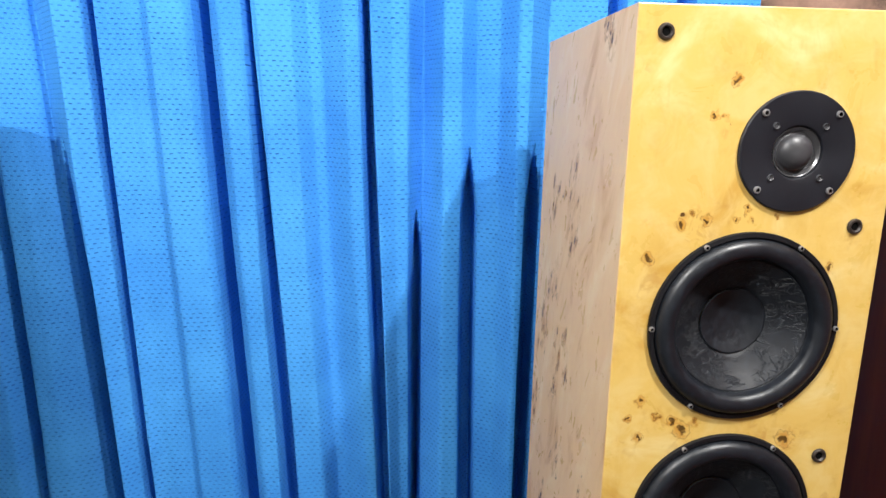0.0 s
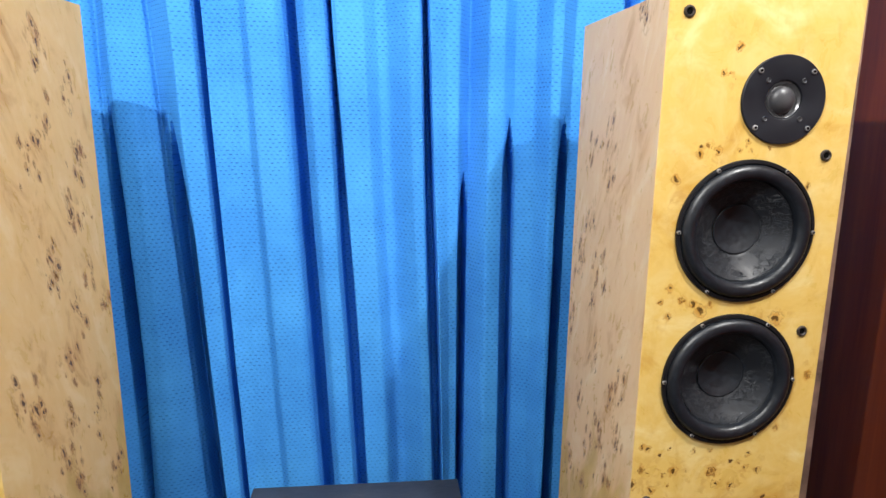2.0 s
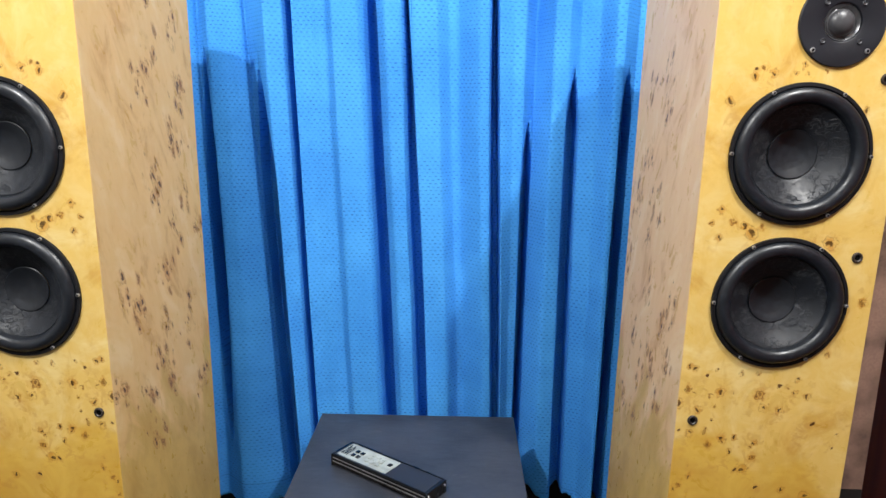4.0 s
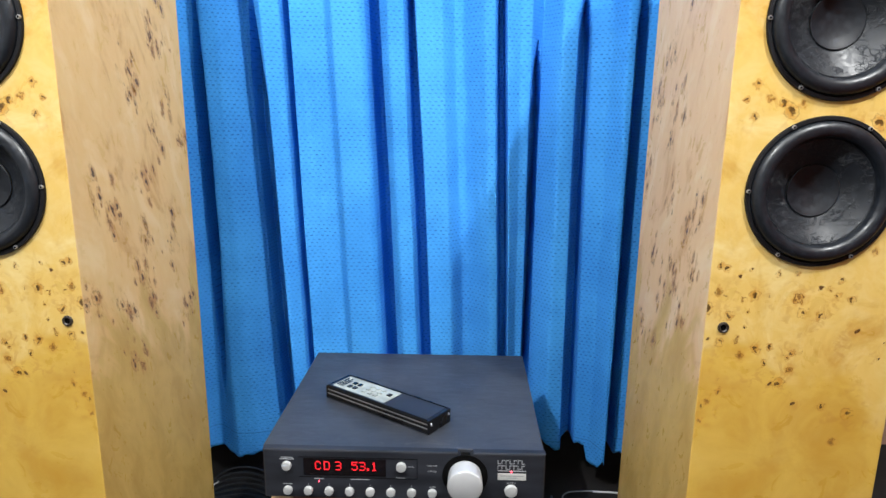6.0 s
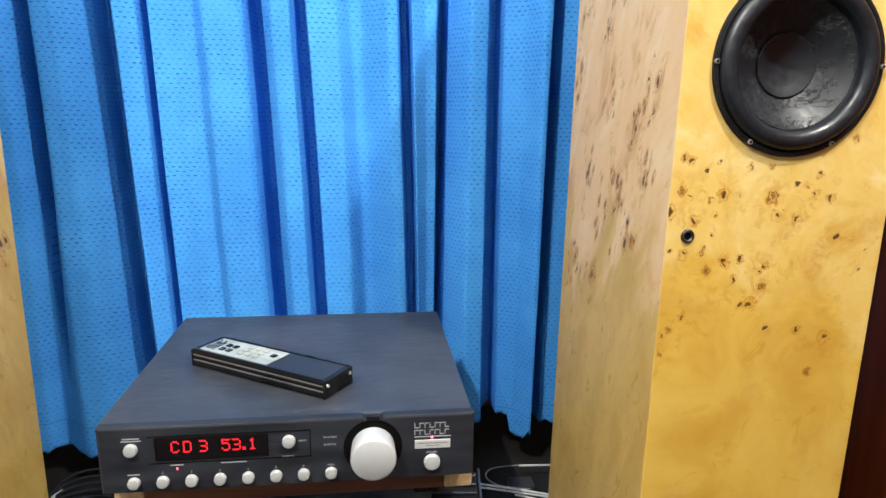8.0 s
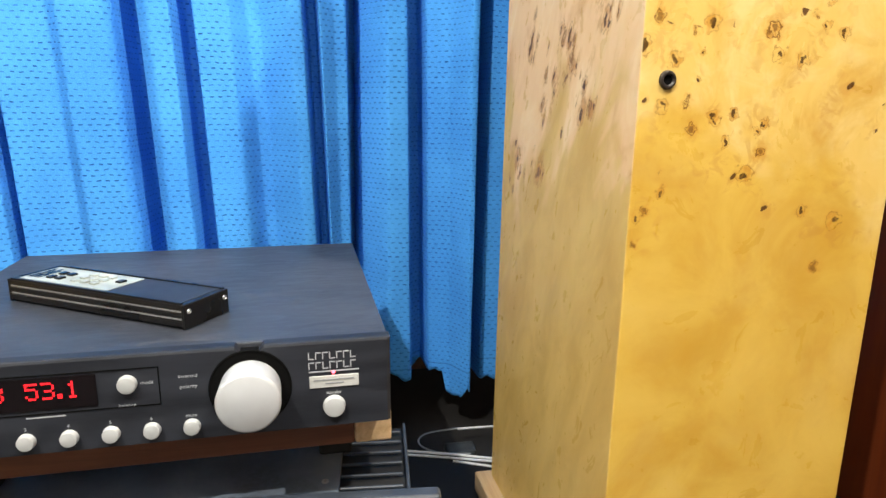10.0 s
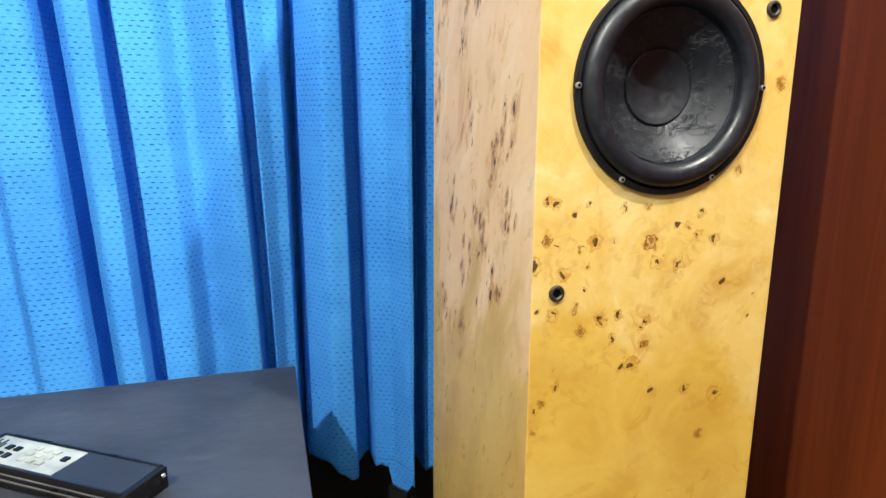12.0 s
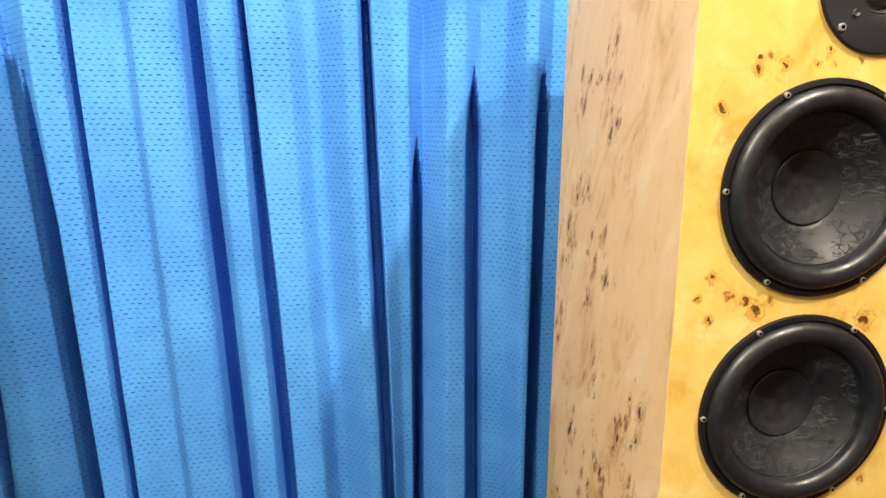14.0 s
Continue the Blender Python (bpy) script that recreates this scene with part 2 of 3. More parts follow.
def timber(name, dark, light, rough=0.45, along=2, scale=9.0, coat=0.0, spec=0.5):
    """Straight-grained wood; along: the axis that the grain follows."""
    m = Net(name, rough, coat=coat, coat_rough=0.25, spec=spec)
    s = [9.0, 9.0, 9.0]
    s[along] = 0.5
    p = m.scaled(m.coord(), tuple(s))
    fine, broad = m.noise(p, scale, 6, 0.65, 0.6), m.noise(p, scale * 0.22, 3, 0.5, 0.8)
    tone = m.mix(m.ramp(fine, 0.32, 0.68), dark, light)
    m.color(m.mix(m.ramp(broad, 0.35, 0.65, 0.0, 0.5), tone, tuple(c * 0.6 for c in dark)))
    m.bump(fine, 0.15, 0.0008)
    return m.mat


def curtain_cloth():
    """Sky-blue woven cloth with rows of small staggered slits; the UV map is in metres of cloth."""
    m = Net("curtain_cloth", rough=0.8, spec=0.1)
    uv = m.coord("UV")
    split = m.node("SeparateXYZ", {0: uv})
    wob = m.ramp(m.noise(uv, 60.0, 2), 0.2, 0.8, -0.0012, 0.0012)
    u, v = m.math("ADD", split.outputs[0], wob), m.math("ADD", split.outputs[1], wob)
    row = m.math("DIVIDE", v, 0.0080)
    odd = m.math("MULTIPLY", m.math("FLOOR", m.math("MODULO", m.math("ADD", row, 1000.0), 2.0)), 0.5)
    col = m.math("ADD", m.math("DIVIDE", u, 0.0118), odd)
    du = m.math("ABSOLUTE", m.math("SUBTRACT", m.math("FRACT", m.math("ADD", col, 1000.0)), 0.5))
    dv = m.math("ABSOLUTE", m.math("SUBTRACT", m.math("FRACT", m.math("ADD", row, 1000.0)), 0.5))
    slit = m.math("MULTIPLY", m.ramp(du, 0.18, 0.29, 1.0, 0.0), m.ramp(dv, 0.05, 0.17, 1.0, 0.0))
    worn = m.ramp(m.noise(uv, 14.0, 3), 0.3, 0.6, 0.5, 1.0)
    slit = m.math("MULTIPLY", slit, m.math("MULTIPLY", worn, m.ramp(m.noise(uv, 110.0, 2), 0.35, 0.6, 0.5, 1.0)))
    weave = m.noise(m.scaled(uv, (900, 900, 1)), 1.0, 2)
    stain = m.noise(uv, 5.0, 5, 0.6)
    tone = m.mix(m.ramp(stain, 0.3, 0.7), (0.036, 0.231, 0.69), (0.064, 0.335, 0.83))
    tone = m.mix(m.ramp(weave, 0.35, 0.65, 0.0, 0.5), tone, (0.090, 0.408, 0.90))
    tone = m.mix(m.math("MULTIPLY", slit, 0.80), tone, (0.006, 0.055, 0.33))
    hem = m.ramp(m.math("ABSOLUTE", m.math("SUBTRACT", split.outputs[1], 0.125)), 0.0, 0.002, 0.5, 0.0)
    m.color(m.mix(hem, tone, (0.02, 0.10, 0.40)))
    creases = m.math("ADD", m.noise(m.scaled(uv, (38, 1.2, 1)), 1.0, 3), m.math("MULTIPLY", m.noise(m.scaled(uv, (30, 22, 1)), 1.0, 2), 0.35))
    m.bump(m.math("ADD", m.math("MULTIPLY", creases, 3.0), m.math("SUBTRACT", m.math("MULTIPLY", weave, 0.45), m.math("MULTIPLY", slit, 1.2))), 0.7, 0.0012)
    return m.mat


def speaker_black(name, rough, marks):
    m = Net(name, rough, color=(0.012, 0.012, 0.014), spec=0.55)
    p = m.coord()
    crease = m.noise(m.scaled(p, (1, 1, 1.6)), 55.0, 4, 0.6, 1.6)
    ridge = m.ramp(m.math("ABSOLUTE", m.math("SUBTRACT", crease, 0.5)), 0.0, 0.04, 1.0, 0.0)
    patch = m.ramp(m.noise(p, 30.0, 2), 0.42, 0.54)
    ridge = m.math("MULTIPLY", ridge, patch)
    dust = m.noise(p, 160.0, 4)
    tone = m.mix(m.ramp(dust, 0.45, 0.8, 0, 0.5), (0.007, 0.009, 0.013), (0.018, 0.024, 0.036))
    m.color(m.mix(m.math("MULTIPLY", ridge, 0.16 * marks), tone, (0.05, 0.056, 0.07)))
    m.rough(m.ramp(dust, 0.3, 0.7, rough - 0.06, rough + 0.1))
    m.bump(m.math("ADD", m.math("MULTIPLY", ridge, marks), m.math("MULTIPLY", dust, 0.1)), 0.6, 0.0011)
    return m.mat


def scuffed_lid():
    """Black crackle paint, dusty, with pale rubbed streaks."""
    m = Net("lid_black_paint", 0.45, spec=0.6)
    p = m.coord()
    dust = m.noise(p, 9.0, 5, 0.6)
    rub = m.noise(m.scaled(p, (9, 34, 9)), 2.2, 5, 0.7, 1.2)
    zone = m.ramp(m.noise(p, 7.0, 2), 0.50, 0.66)
    streak = m.math("MULTIPLY", m.ramp(rub, 0.52, 0.68), zone)
    tone = m.mix(m.ramp(dust, 0.3, 0.7), (0.023, 0.026, 0.034), (0.041, 0.045, 0.056))
    m.color(m.mix(m.math("MULTIPLY", streak, 0.25), tone, (0.19, 0.18, 0.18)))
    m.rough(m.ramp(rub, 0.3, 0.7, 0.40, 0.54))
    m.bump(m.noise(p, 420.0, 3), 0.25, 0.0006)
    return m.mat


def glowing(name, color, strength):
    m = Net(name, 0.4, color=(0.05, 0.0, 0.0))
    m.set(m.b, "Emission Color", (*color, 1))
    m.set(m.b, "Emission Strength", strength)
    return m.mat


CURTAIN = curtain_cloth()
CAP_BLACK = speaker_black("dust_cap_black", 0.44, 0.0)
CONE, SURROUND = speaker_black("cone_black", 0.45, 1.7), speaker_black("surround_rubber", 0.36, 0.0)
RIM = plain("basket_black", (0.006, 0.006, 0.008), 0.55, spec=0.3)
FLANGE = plain("tweeter_flange_black", (0.010, 0.011, 0.016), 0.5, spec=0.35, grain=0.1)
DOME = plain("dome_silk", (0.050, 0.050, 0.055), 0.42, scale=60)
TRIM = plain("trim_ring_satin", (0.20, 0.20, 0.21), 0.28, metal=0.7)
PLUG = plain("plug_grey", (0.055, 0.056, 0.062), 0.4)
STEEL = plain("screw_steel", (0.36, 0.36, 0.37), 0.36, metal=0.6)
# the pit's near-black holds the shade of holes, recesses and screw sockets
SOCKET, PIT = plain("socket_rubber", (0.03, 0.022, 0.018), 0.45), plain("pit_shade", (0.002, 0.002, 0.002), 0.9, spec=0.1)
PLINTH = timber("plinth_wood", (0.50, 0.32, 0.16), (0.70, 0.50, 0.28), along=1)
LID = scuffed_lid()
FACE = plain("anodised_face", (0.019, 0.021, 0.028), 0.5, spec=0.35, vary=0.22, scale=18, grain=0.08, stretch=(0.4, 1, 3))
SILVER = plain("satin_knob", (0.52, 0.53, 0.54), 0.42, metal=0.2, vary=0.03)
CAP = plain("button_cap", (0.50, 0.51, 0.51), 0.4, metal=0.2, vary=0.04)
PRINT = plain("white_print", (0.36, 0.37, 0.39), 0.6, vary=0.05)
GLASS_BLACK = plain("display_window", (0.006, 0.004, 0.005), 0.12, vary=0.1)
RED, RED_DIM = glowing("red_led", (1.0, 0.015, 0.025), 1.45), glowing("red_lamp", (1.0, 0.05, 0.08), 6.0)
BADGE = plain("pale_badge", (0.46, 0.46, 0.44), 0.5, vary=0.08)
REMOTE = plain("remote_black", (0.005, 0.005, 0.006), 0.28, spec=0.4)
REMOTE_TOP = plain("remote_top", (0.020, 0.021, 0.026), 0.4)
LABEL = plain("remote_label", (0.33, 0.36, 0.33), 0.4, vary=0.15, scale=40)
BOARD_SHADED = timber("board_wood_shaded", (0.11, 0.035, 0.014), (0.19, 0.068, 0.028), along=0)
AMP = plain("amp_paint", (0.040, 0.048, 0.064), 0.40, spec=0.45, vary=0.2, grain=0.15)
# top plate lightened: lamplight and the curtain's blue sheen put into its colour
AMP_TOP_LIT = plain("amp_top_lit_paint", (0.145, 0.175, 0.225), 0.38, spec=0.5, vary=0.2, grain=0.15)
# near-black body holds the shade that lies between the vent slats
AMP_DARK = plain("amp_gap_shade", (0.004, 0.004, 0.005), 0.7)
RUBBER = plain("foot_rubber", (0.012, 0.012, 0.012), 0.7)
FLOOR = plain("floor_dark", (0.014, 0.013, 0.013), 0.6, spec=0.3, vary=0.25, scale=5, grain=0.2)
WALL = plain("wall_paint", (0.34, 0.33, 0.32), 0.8, vary=0.06, scale=3, grain=0.15)
NORTH = plain("wall_pink_brown", (0.29, 0.17, 0.125), 0.75, vary=0.3, scale=10, grain=0.15)
CEILING = plain("ceiling_paint", (0.48, 0.48, 0.48), 0.9, vary=0.04, scale=3)
PANEL = timber("red_brown_panel", (0.115, 0.022, 0.006), (0.23, 0.048, 0.011), rough=0.45, along=2, scale=2.2, coat=0.0, spec=0.2)
CABLE_WHITE, CABLE_BLACK = plain("cable_white", (0.66, 0.66, 0.66), 0.4), plain("cable_black", (0.012, 0.012, 0.013), 0.45)
GREY = plain("grey_plastic", (0.03, 0.033, 0.036), 0.4, vary=0.2)
CABLE_GREY = plain("cable_grey", (0.22, 0.23, 0.24), 0.4)


# ---- mesh tools ----
def part(name, bm, material, parent=None, label="", smooth=False):
    """Links a bmesh as one mesh object, under a thing or a part."""
    bmesh.ops.recalc_face_normals(bm, faces=bm.faces)
    data = bpy.data.meshes.new(name)
    bm.to_mesh(data)
    bm.free()
    if smooth:
        data.polygons.foreach_set("use_smooth", [True] * len(data.polygons))
        data.set_sharp_from_angle(angle=radians(38))
    data.materials.append(material)
    ob = new(name, data)
    ob.parent = parent
    return tagged(ob, label)


def block(lo, hi, bevel=0.0, steps=2):
    """A box between two corners with rounded edges."""
    bm = bmesh.new()
    bmesh.ops.create_cube(bm, size=1)
    for v in bm.verts:
        v.co = [l + (c + 0.5) * (h - l) for c, l, h in zip(v.co, lo, hi)]
    if bevel:
        bmesh.ops.bevel(bm, geom=bm.edges[:], offset=bevel, segments=steps, profile=0.5, affect="EDGES")
    return bm


def lathe(profile, at=(0, 0, 0), seg=48, bm=None):
    """Turns (radius, depth) round an axis along y; closes at radius 0."""
    bm = bm or bmesh.new()
    rings = []
    for r, d in profile:
        if r == 0:
            rings.append([bm.verts.new((at[0], at[1] + d, at[2]))])
        else:
            rings.append([bm.verts.new((at[0] + r * math.cos(2 * math.pi * i / seg), at[1] + d, at[2] + r * math.sin(2 * math.pi * i / seg))) for i in range(seg)])
    for a, b in zip(rings, rings[1:]):
        for i in range(seg):
            j = (i + 1) % seg
            if len(a) == 1:
                bm.faces.new((a[0], b[i], b[j]))
            elif len(b) == 1:
                bm.faces.new((a[i], a[j], b[0]))
            else:
                bm.faces.new((a[i], a[j], b[j], b[i]))
    return bm


def sweep(points, radius, seg=8):
    """A round cable along a smooth line through the points."""
    pts = [Vector(p) for p in points]
    line = []
    for i in range(len(pts) - 1):
        a, b, c, d = pts[max(i - 1, 0)], pts[i], pts[i + 1], pts[min(i + 2, len(pts) - 1)]
        for k in range(8):
            t = k / 8
            line.append(0.5 * (2 * b + (c - a) * t + (2 * a - 5 * b + 4 * c - d) * t * t + (3 * b - a - 3 * c + d) * t ** 3))
    line.append(pts[-1])
    bm, rings = bmesh.new(), []
    for i, p in enumerate(line):
        way = (line[min(i + 1, len(line) - 1)] - line[max(i - 1, 0)]).normalized()
        side = way.cross(Vector((0, 0, 1)) if abs(way.z) < 0.9 else Vector((1, 0, 0))).normalized()
        up = side.cross(way)
        rings.append([bm.verts.new(p + radius * (math.cos(2 * math.pi * k / seg) * side + math.sin(2 * math.pi * k / seg) * up)) for k in range(seg)])
    for a, b in zip(rings, rings[1:]):
        for k in range(seg):
            bm.faces.new((a[k], a[(k + 1) % seg], b[(k + 1) % seg], b[k]))
    bm.faces.new(rings[0])
    bm.faces.new(rings[-1])
    return bm


def thing(name, place, label, category, turn=0.0, lean=0.0, group=""):
    ob = new(name)
    ob.matrix_basis = pose(*place, 0, lean, turn)
    return tagged(ob, label, category, group)


def lettering(text, size, at, parent, material=PRINT):
    """Flat printed words on a front that faces -y, centred at the place."""
    curve = bpy.data.curves.new("print", "FONT")
    curve.body, curve.size, curve.align_x, curve.align_y = text, size, "CENTER", "CENTER"
    curve.extrude = 0.0001
    tmp = bpy.data.objects.new("print", curve)
    scene.collection.objects.link(tmp)
    data = bpy.data.meshes.new_from_object(tmp.evaluated_get(bpy.context.evaluated_depsgraph_get()))
    bpy.data.objects.remove(tmp)
    data.transform(Matrix.Translation(at) @ Matrix.Rotation(radians(90), 4, "X"))
    data.materials.clear()
    data.materials.append(material)
    ob = new("printed_word", data)
    ob.parent = parent
    return ob


# ---- the room ----
def setting(name, lo, hi, material, label):
    return tagged(part(name, block(lo, hi), material, label=label), kind="structure")


setting("floor", (-2.3, -2.7, -0.1), (2.0, 1.52, 0.0), FLOOR, "dark scuffed floor")
# ceiling and the south, west and east walls are unseen, added to bounce light
setting("ceiling", (-2.3, -2.7, 2.7), (2.0, 1.52, 2.8), CEILING, "unseen plain grey ceiling, added for bounced light")
setting("wall_north", (-2.2, 1.42, 0.0), (1.9, 1.52, 2.7), NORTH, "pinkish-brown mottled wall behind the curtain")
setting("wall_south", (-2.2, -2.7, 0.0), (1.9, -2.6, 2.7), WALL, "unseen plain greyish wall, added for bounced light")
setting("wall_west", (-2.3, -2.7, 0.0), (-2.2, 1.52, 2.7), WALL, "unseen plain greyish wall, added for bounced light")
setting("wall_east", (1.9, -2.7, 0.0), (2.0, 1.52, 2.7), WALL, "unseen plain greyish wall, added for bounced light")


# a red-brown wooden partition that stands beside the loudspeaker
partition = thing("wooden_partition", (0.675, -0.77, 0.0), "red-brown varnished wooden partition beside the loudspeaker", "partition")
for i in range(5):
    part("board", block((0.0, i * 0.34, 0.0), (0.035, i * 0.34 + 0.3385, 1.75), 0.002), PANEL, partition)


# ---- the curtain ----
# flat stretches of cloth along the heading: where each begins, and how steeply it runs back from there
FACETS = ((-1.50, 0.0), (-0.768, 1.7), (-0.752, -1.35), (-0.716, 0.2), (-0.688, 0.6), (-0.653, 3.0), (-0.647, -1.25), (-0.583, 0.7), (-0.549, 0.0), (-0.526, 0.9), (-0.511, 0.1),
          (-0.456, -1.3), (-0.441, 0.1), (-0.386, 1.3), (-0.368, 0.0), (-0.352, -1.2), (-0.328, 0.1), (-0.284, 0.0), (-0.278, 1.3), (-0.268, 0.05),
          (-0.215, 1.3), (-0.192, -0.1), (-0.174, -0.95), (-0.128, 0.1), (-0.100, 0.0), (-0.087, 0.8), (-0.052, 0.1), (-0.023, 2.3), (0.001, -2.0),
          (0.035, 0.1), (0.068, 1.2), (0.092, -0.4), (0.134, -1.8), (0.158, 0.1), (0.181, 1.6), (0.215, 0.0))
# deep slots between the pleats: middle, half width at the top and lower down, depth, and how far down the slot opens
# slots that open partway down are added to deepen the loudspeakers' cast shadows
SLOTS = ((-1.32, 0.014, 0.014, 0.06, -1), (-1.15, 0.012, 0.012, 0.05, -1), (-0.98, 0.016, 0.016, 0.06, -1), (-0.84, 0.013, 0.013, 0.05, -1), (-0.735, 0.0, 0.014, 0.060, 0.08),
         (-0.614, 0.0, 0.026, 0.055, 0.12), (-0.5375, 0.0065, 0.0065, 0.075, -1), (-0.361, 0.0095, 0.0125, 0.075, -1), (-0.282, 0.0035, 0.0115, 0.075, -1), (-0.0945, 0.0055, 0.0110, 0.075, -1),
         (-0.011, 0.0, 0.0115, 0.06, 0.22), (0.080, 0.0, 0.0115, 0.065, 0.135), (0.197, 0.0, 0.014, 0.065, 0.13), (0.33, 0.012, 0.012, 0.06, -1), (0.45, 0.014, 0.014, 0.06, -1))
# how far each pleat wanders sideways on its way down
DRIFT = ((-1.5, 0.0), (-0.76, 0.0), (-0.65, 0.066), (-0.58, 0.055), (-0.538, 0.040), (-0.361, 0.050), (-0.282, 0.048), (-0.0945, 0.0325), (-0.03, 0.0),
         (0.003, -0.022), (0.035, -0.004), (0.09, 0.008), (0.158, 0.002), (0.19, -0.022), (0.22, -0.02), (0.4, 0.0), (1.0, 0.0))


def along_line(line, x):
    """Height of a broken line over x."""
    for (x0, z0), (x1, z1) in zip(line, line[1:]):
        if x <= x1:
            return z0 + (z1 - z0) * (x - x0) / (x1 - x0)
    return line[-1][1]


def cloth_point(s, z):
    """A point of the cloth: s runs along the heading, the pleats follow their drift downwards."""
    k = min(max((1.30 - z) / 1.25, -0.3), 1.05)
    x = s + along_line(DRIFT, s) * k
    y = 1.135 + 0.003 * math.sin(11 * s + 1.5 * z) + 0.002 * math.sin(29 * s - 2.0 * z + 1)
    before, soft = 0.0, 0.0016 + 0.0012 * (0.5 + 0.5 * noise.noise((s * 9, z * 1.7, 8)))
    for begin, slope in FACETS:
        d = (s - begin) / soft
        y += (slope - before) * soft * (math.log1p(math.exp(d)) if d < 30 else max(d, 0.0))
        before = slope
    for mid, top, low, deep, opens in SLOTS:
        grown = min(1, max(0, k / 0.4)) if opens < 0 else min(1, max(0, (k - opens) / (0.2 if s < -0.3 else 0.09)))
        if mid == -0.735:  # this one closes again above the hem
            grown *= min(1, max(0, (0.90 - k) / 0.35))
        half = top + (low - top) * grown
        if abs(s - mid) < 0.08 and half > 0:
            y += deep * (1 if opens < 0 else min(1, 2 * grown)) * 0.5 * (math.tanh((s - mid + half) / 0.0022) - math.tanh((s - mid - half) / 0.0022))
    x += 0.0022 * noise.noise((s * 7, z * 2.6, 5))
    y += 0.0035 * noise.noise((s * 16, z * 2.2, 0)) + 0.0016 * noise.noise((s * 45, z * 9, 3))
    return x, y


HEM = ((-0.80, 0.070), (-0.70, 0.066), (-0.62, 0.072), (-0.56, 0.092), (-0.50, 0.085), (-0.30, 0.080), (-0.05, 0.100), (-0.028, 0.128), (0.02, 0.129), (0.05, 0.110), (0.077, 0.102),
       (0.095, 0.106), (0.125, 0.116), (0.132, 0.074), (0.152, 0.069), (0.160, 0.092), (0.21, 0.085), (0.3, 0.08))


def curtain():
    cols, rows = 1500, 120
    starts = [-1.5 + 0.60 * i / 150 for i in range(150)] + [-0.9 + 1.2 * i / 1250 for i in range(1250)] + [0.3 + 0.28 * i / 100 for i in range(101)]
    bm = bmesh.new()
    layer = bm.loops.layers.uv.new("cloth")
    run = [0.0]
    flat = [Vector(cloth_point(s, 0.8)) for s in starts]
    for p, q in zip(flat, flat[1:]):
        run.append(run[-1] + (q - p).length)
    grid = []
    for j in range(rows + 1):
        line = []
        for s in starts:
            hem = along_line(HEM, max(s + along_line(DRIFT, s), -0.80)) + 0.0035 * math.sin(s * 90) + 0.002 * math.sin(s * 310)
            z = hem + (2.55 - hem) * (j / rows) ** 1.25
            line.append(bm.verts.new((*cloth_point(s, z), z)))
        grid.append(line)
    for j in range(rows):
        for i in range(cols):
            face = bm.faces.new((grid[j][i], grid[j][i + 1], grid[j + 1][i + 1], grid[j + 1][i]))
            for loop, (jj, ii) in zip(face.loops, ((j, i), (j, i + 1), (j + 1, i + 1), (j + 1, i))):
                loop[layer].uv = (run[ii], grid[jj][ii].co.z)
    ob = part("curtain", bm, CURTAIN, smooth=True)
    solid = ob.modifiers.new("thickness", "SOLIDIFY")
    solid.thickness, solid.offset = 0.0015, 1
    return tagged(ob, "bright blue woven curtain hanging in deep pleats", "curtain")


curtain()


# ---- loudspeakers ----
WIDE, DEEP, TALL = 0.261, 0.345, 1.29


def box_shell(tall, holes):
    """A cabinet with softened front edges and round openings in its front."""
    bm = bmesh.new()
    w, r = WIDE / 2, 0.0013

    def loop(inset, y, z0):
        return [bm.verts.new((x, y, z)) for x, z in ((-w + inset, z0 + inset), (w - inset, z0 + inset), (w - inset, tall - inset), (-w + inset, tall - inset))]

    loops = [loop(r, 0, 0.03), loop(r * 0.35, r * 0.3, 0.03), loop(0, r, 0.03), loop(0, DEEP - r, 0.03), loop(r, DEEP, 0.03)]
    for a, b in zip(loops, loops[1:]):
        for i in range(4):
            bm.faces.new((a[i], a[(i + 1) % 4], b[(i + 1) % 4], b[i]))
    bm.faces.new(loops[-1])
    edges = [bm.edges.get((loops[0][i], loops[0][(i + 1) % 4])) for i in range(4)]
    for cx, cz, radius in holes:
        ring = [bm.verts.new((cx + radius * math.cos(a * math.pi / 24), 0, cz + radius * math.sin(a * math.pi / 24))) for a in range(48)]
        edges += [bm.edges.new((ring[i], ring[(i + 1) % 48])) for i in range(48)]
    bmesh.ops.triangle_fill(bm, use_beauty=True, edges=edges)
    return bm


def screw(at, parent, r=0.0042):
    ob = part("screw", lathe([(0, -0.0006), (r * 0.5, -0.0006), (r * 0.55, -0.0022), (r * 0.85, -0.0021), (r, -0.0012), (r, 0.001)], at, 16), STEEL, parent, smooth=True)
    # inner faces take the near-black of a shaded screw socket
    ob.data.materials.append(PIT)
    for face in ob.data.polygons:
        c = face.center
        if math.hypot(c.x - at[0], c.z - at[2]) < r * 0.54:
            face.material_index = 1
    return ob


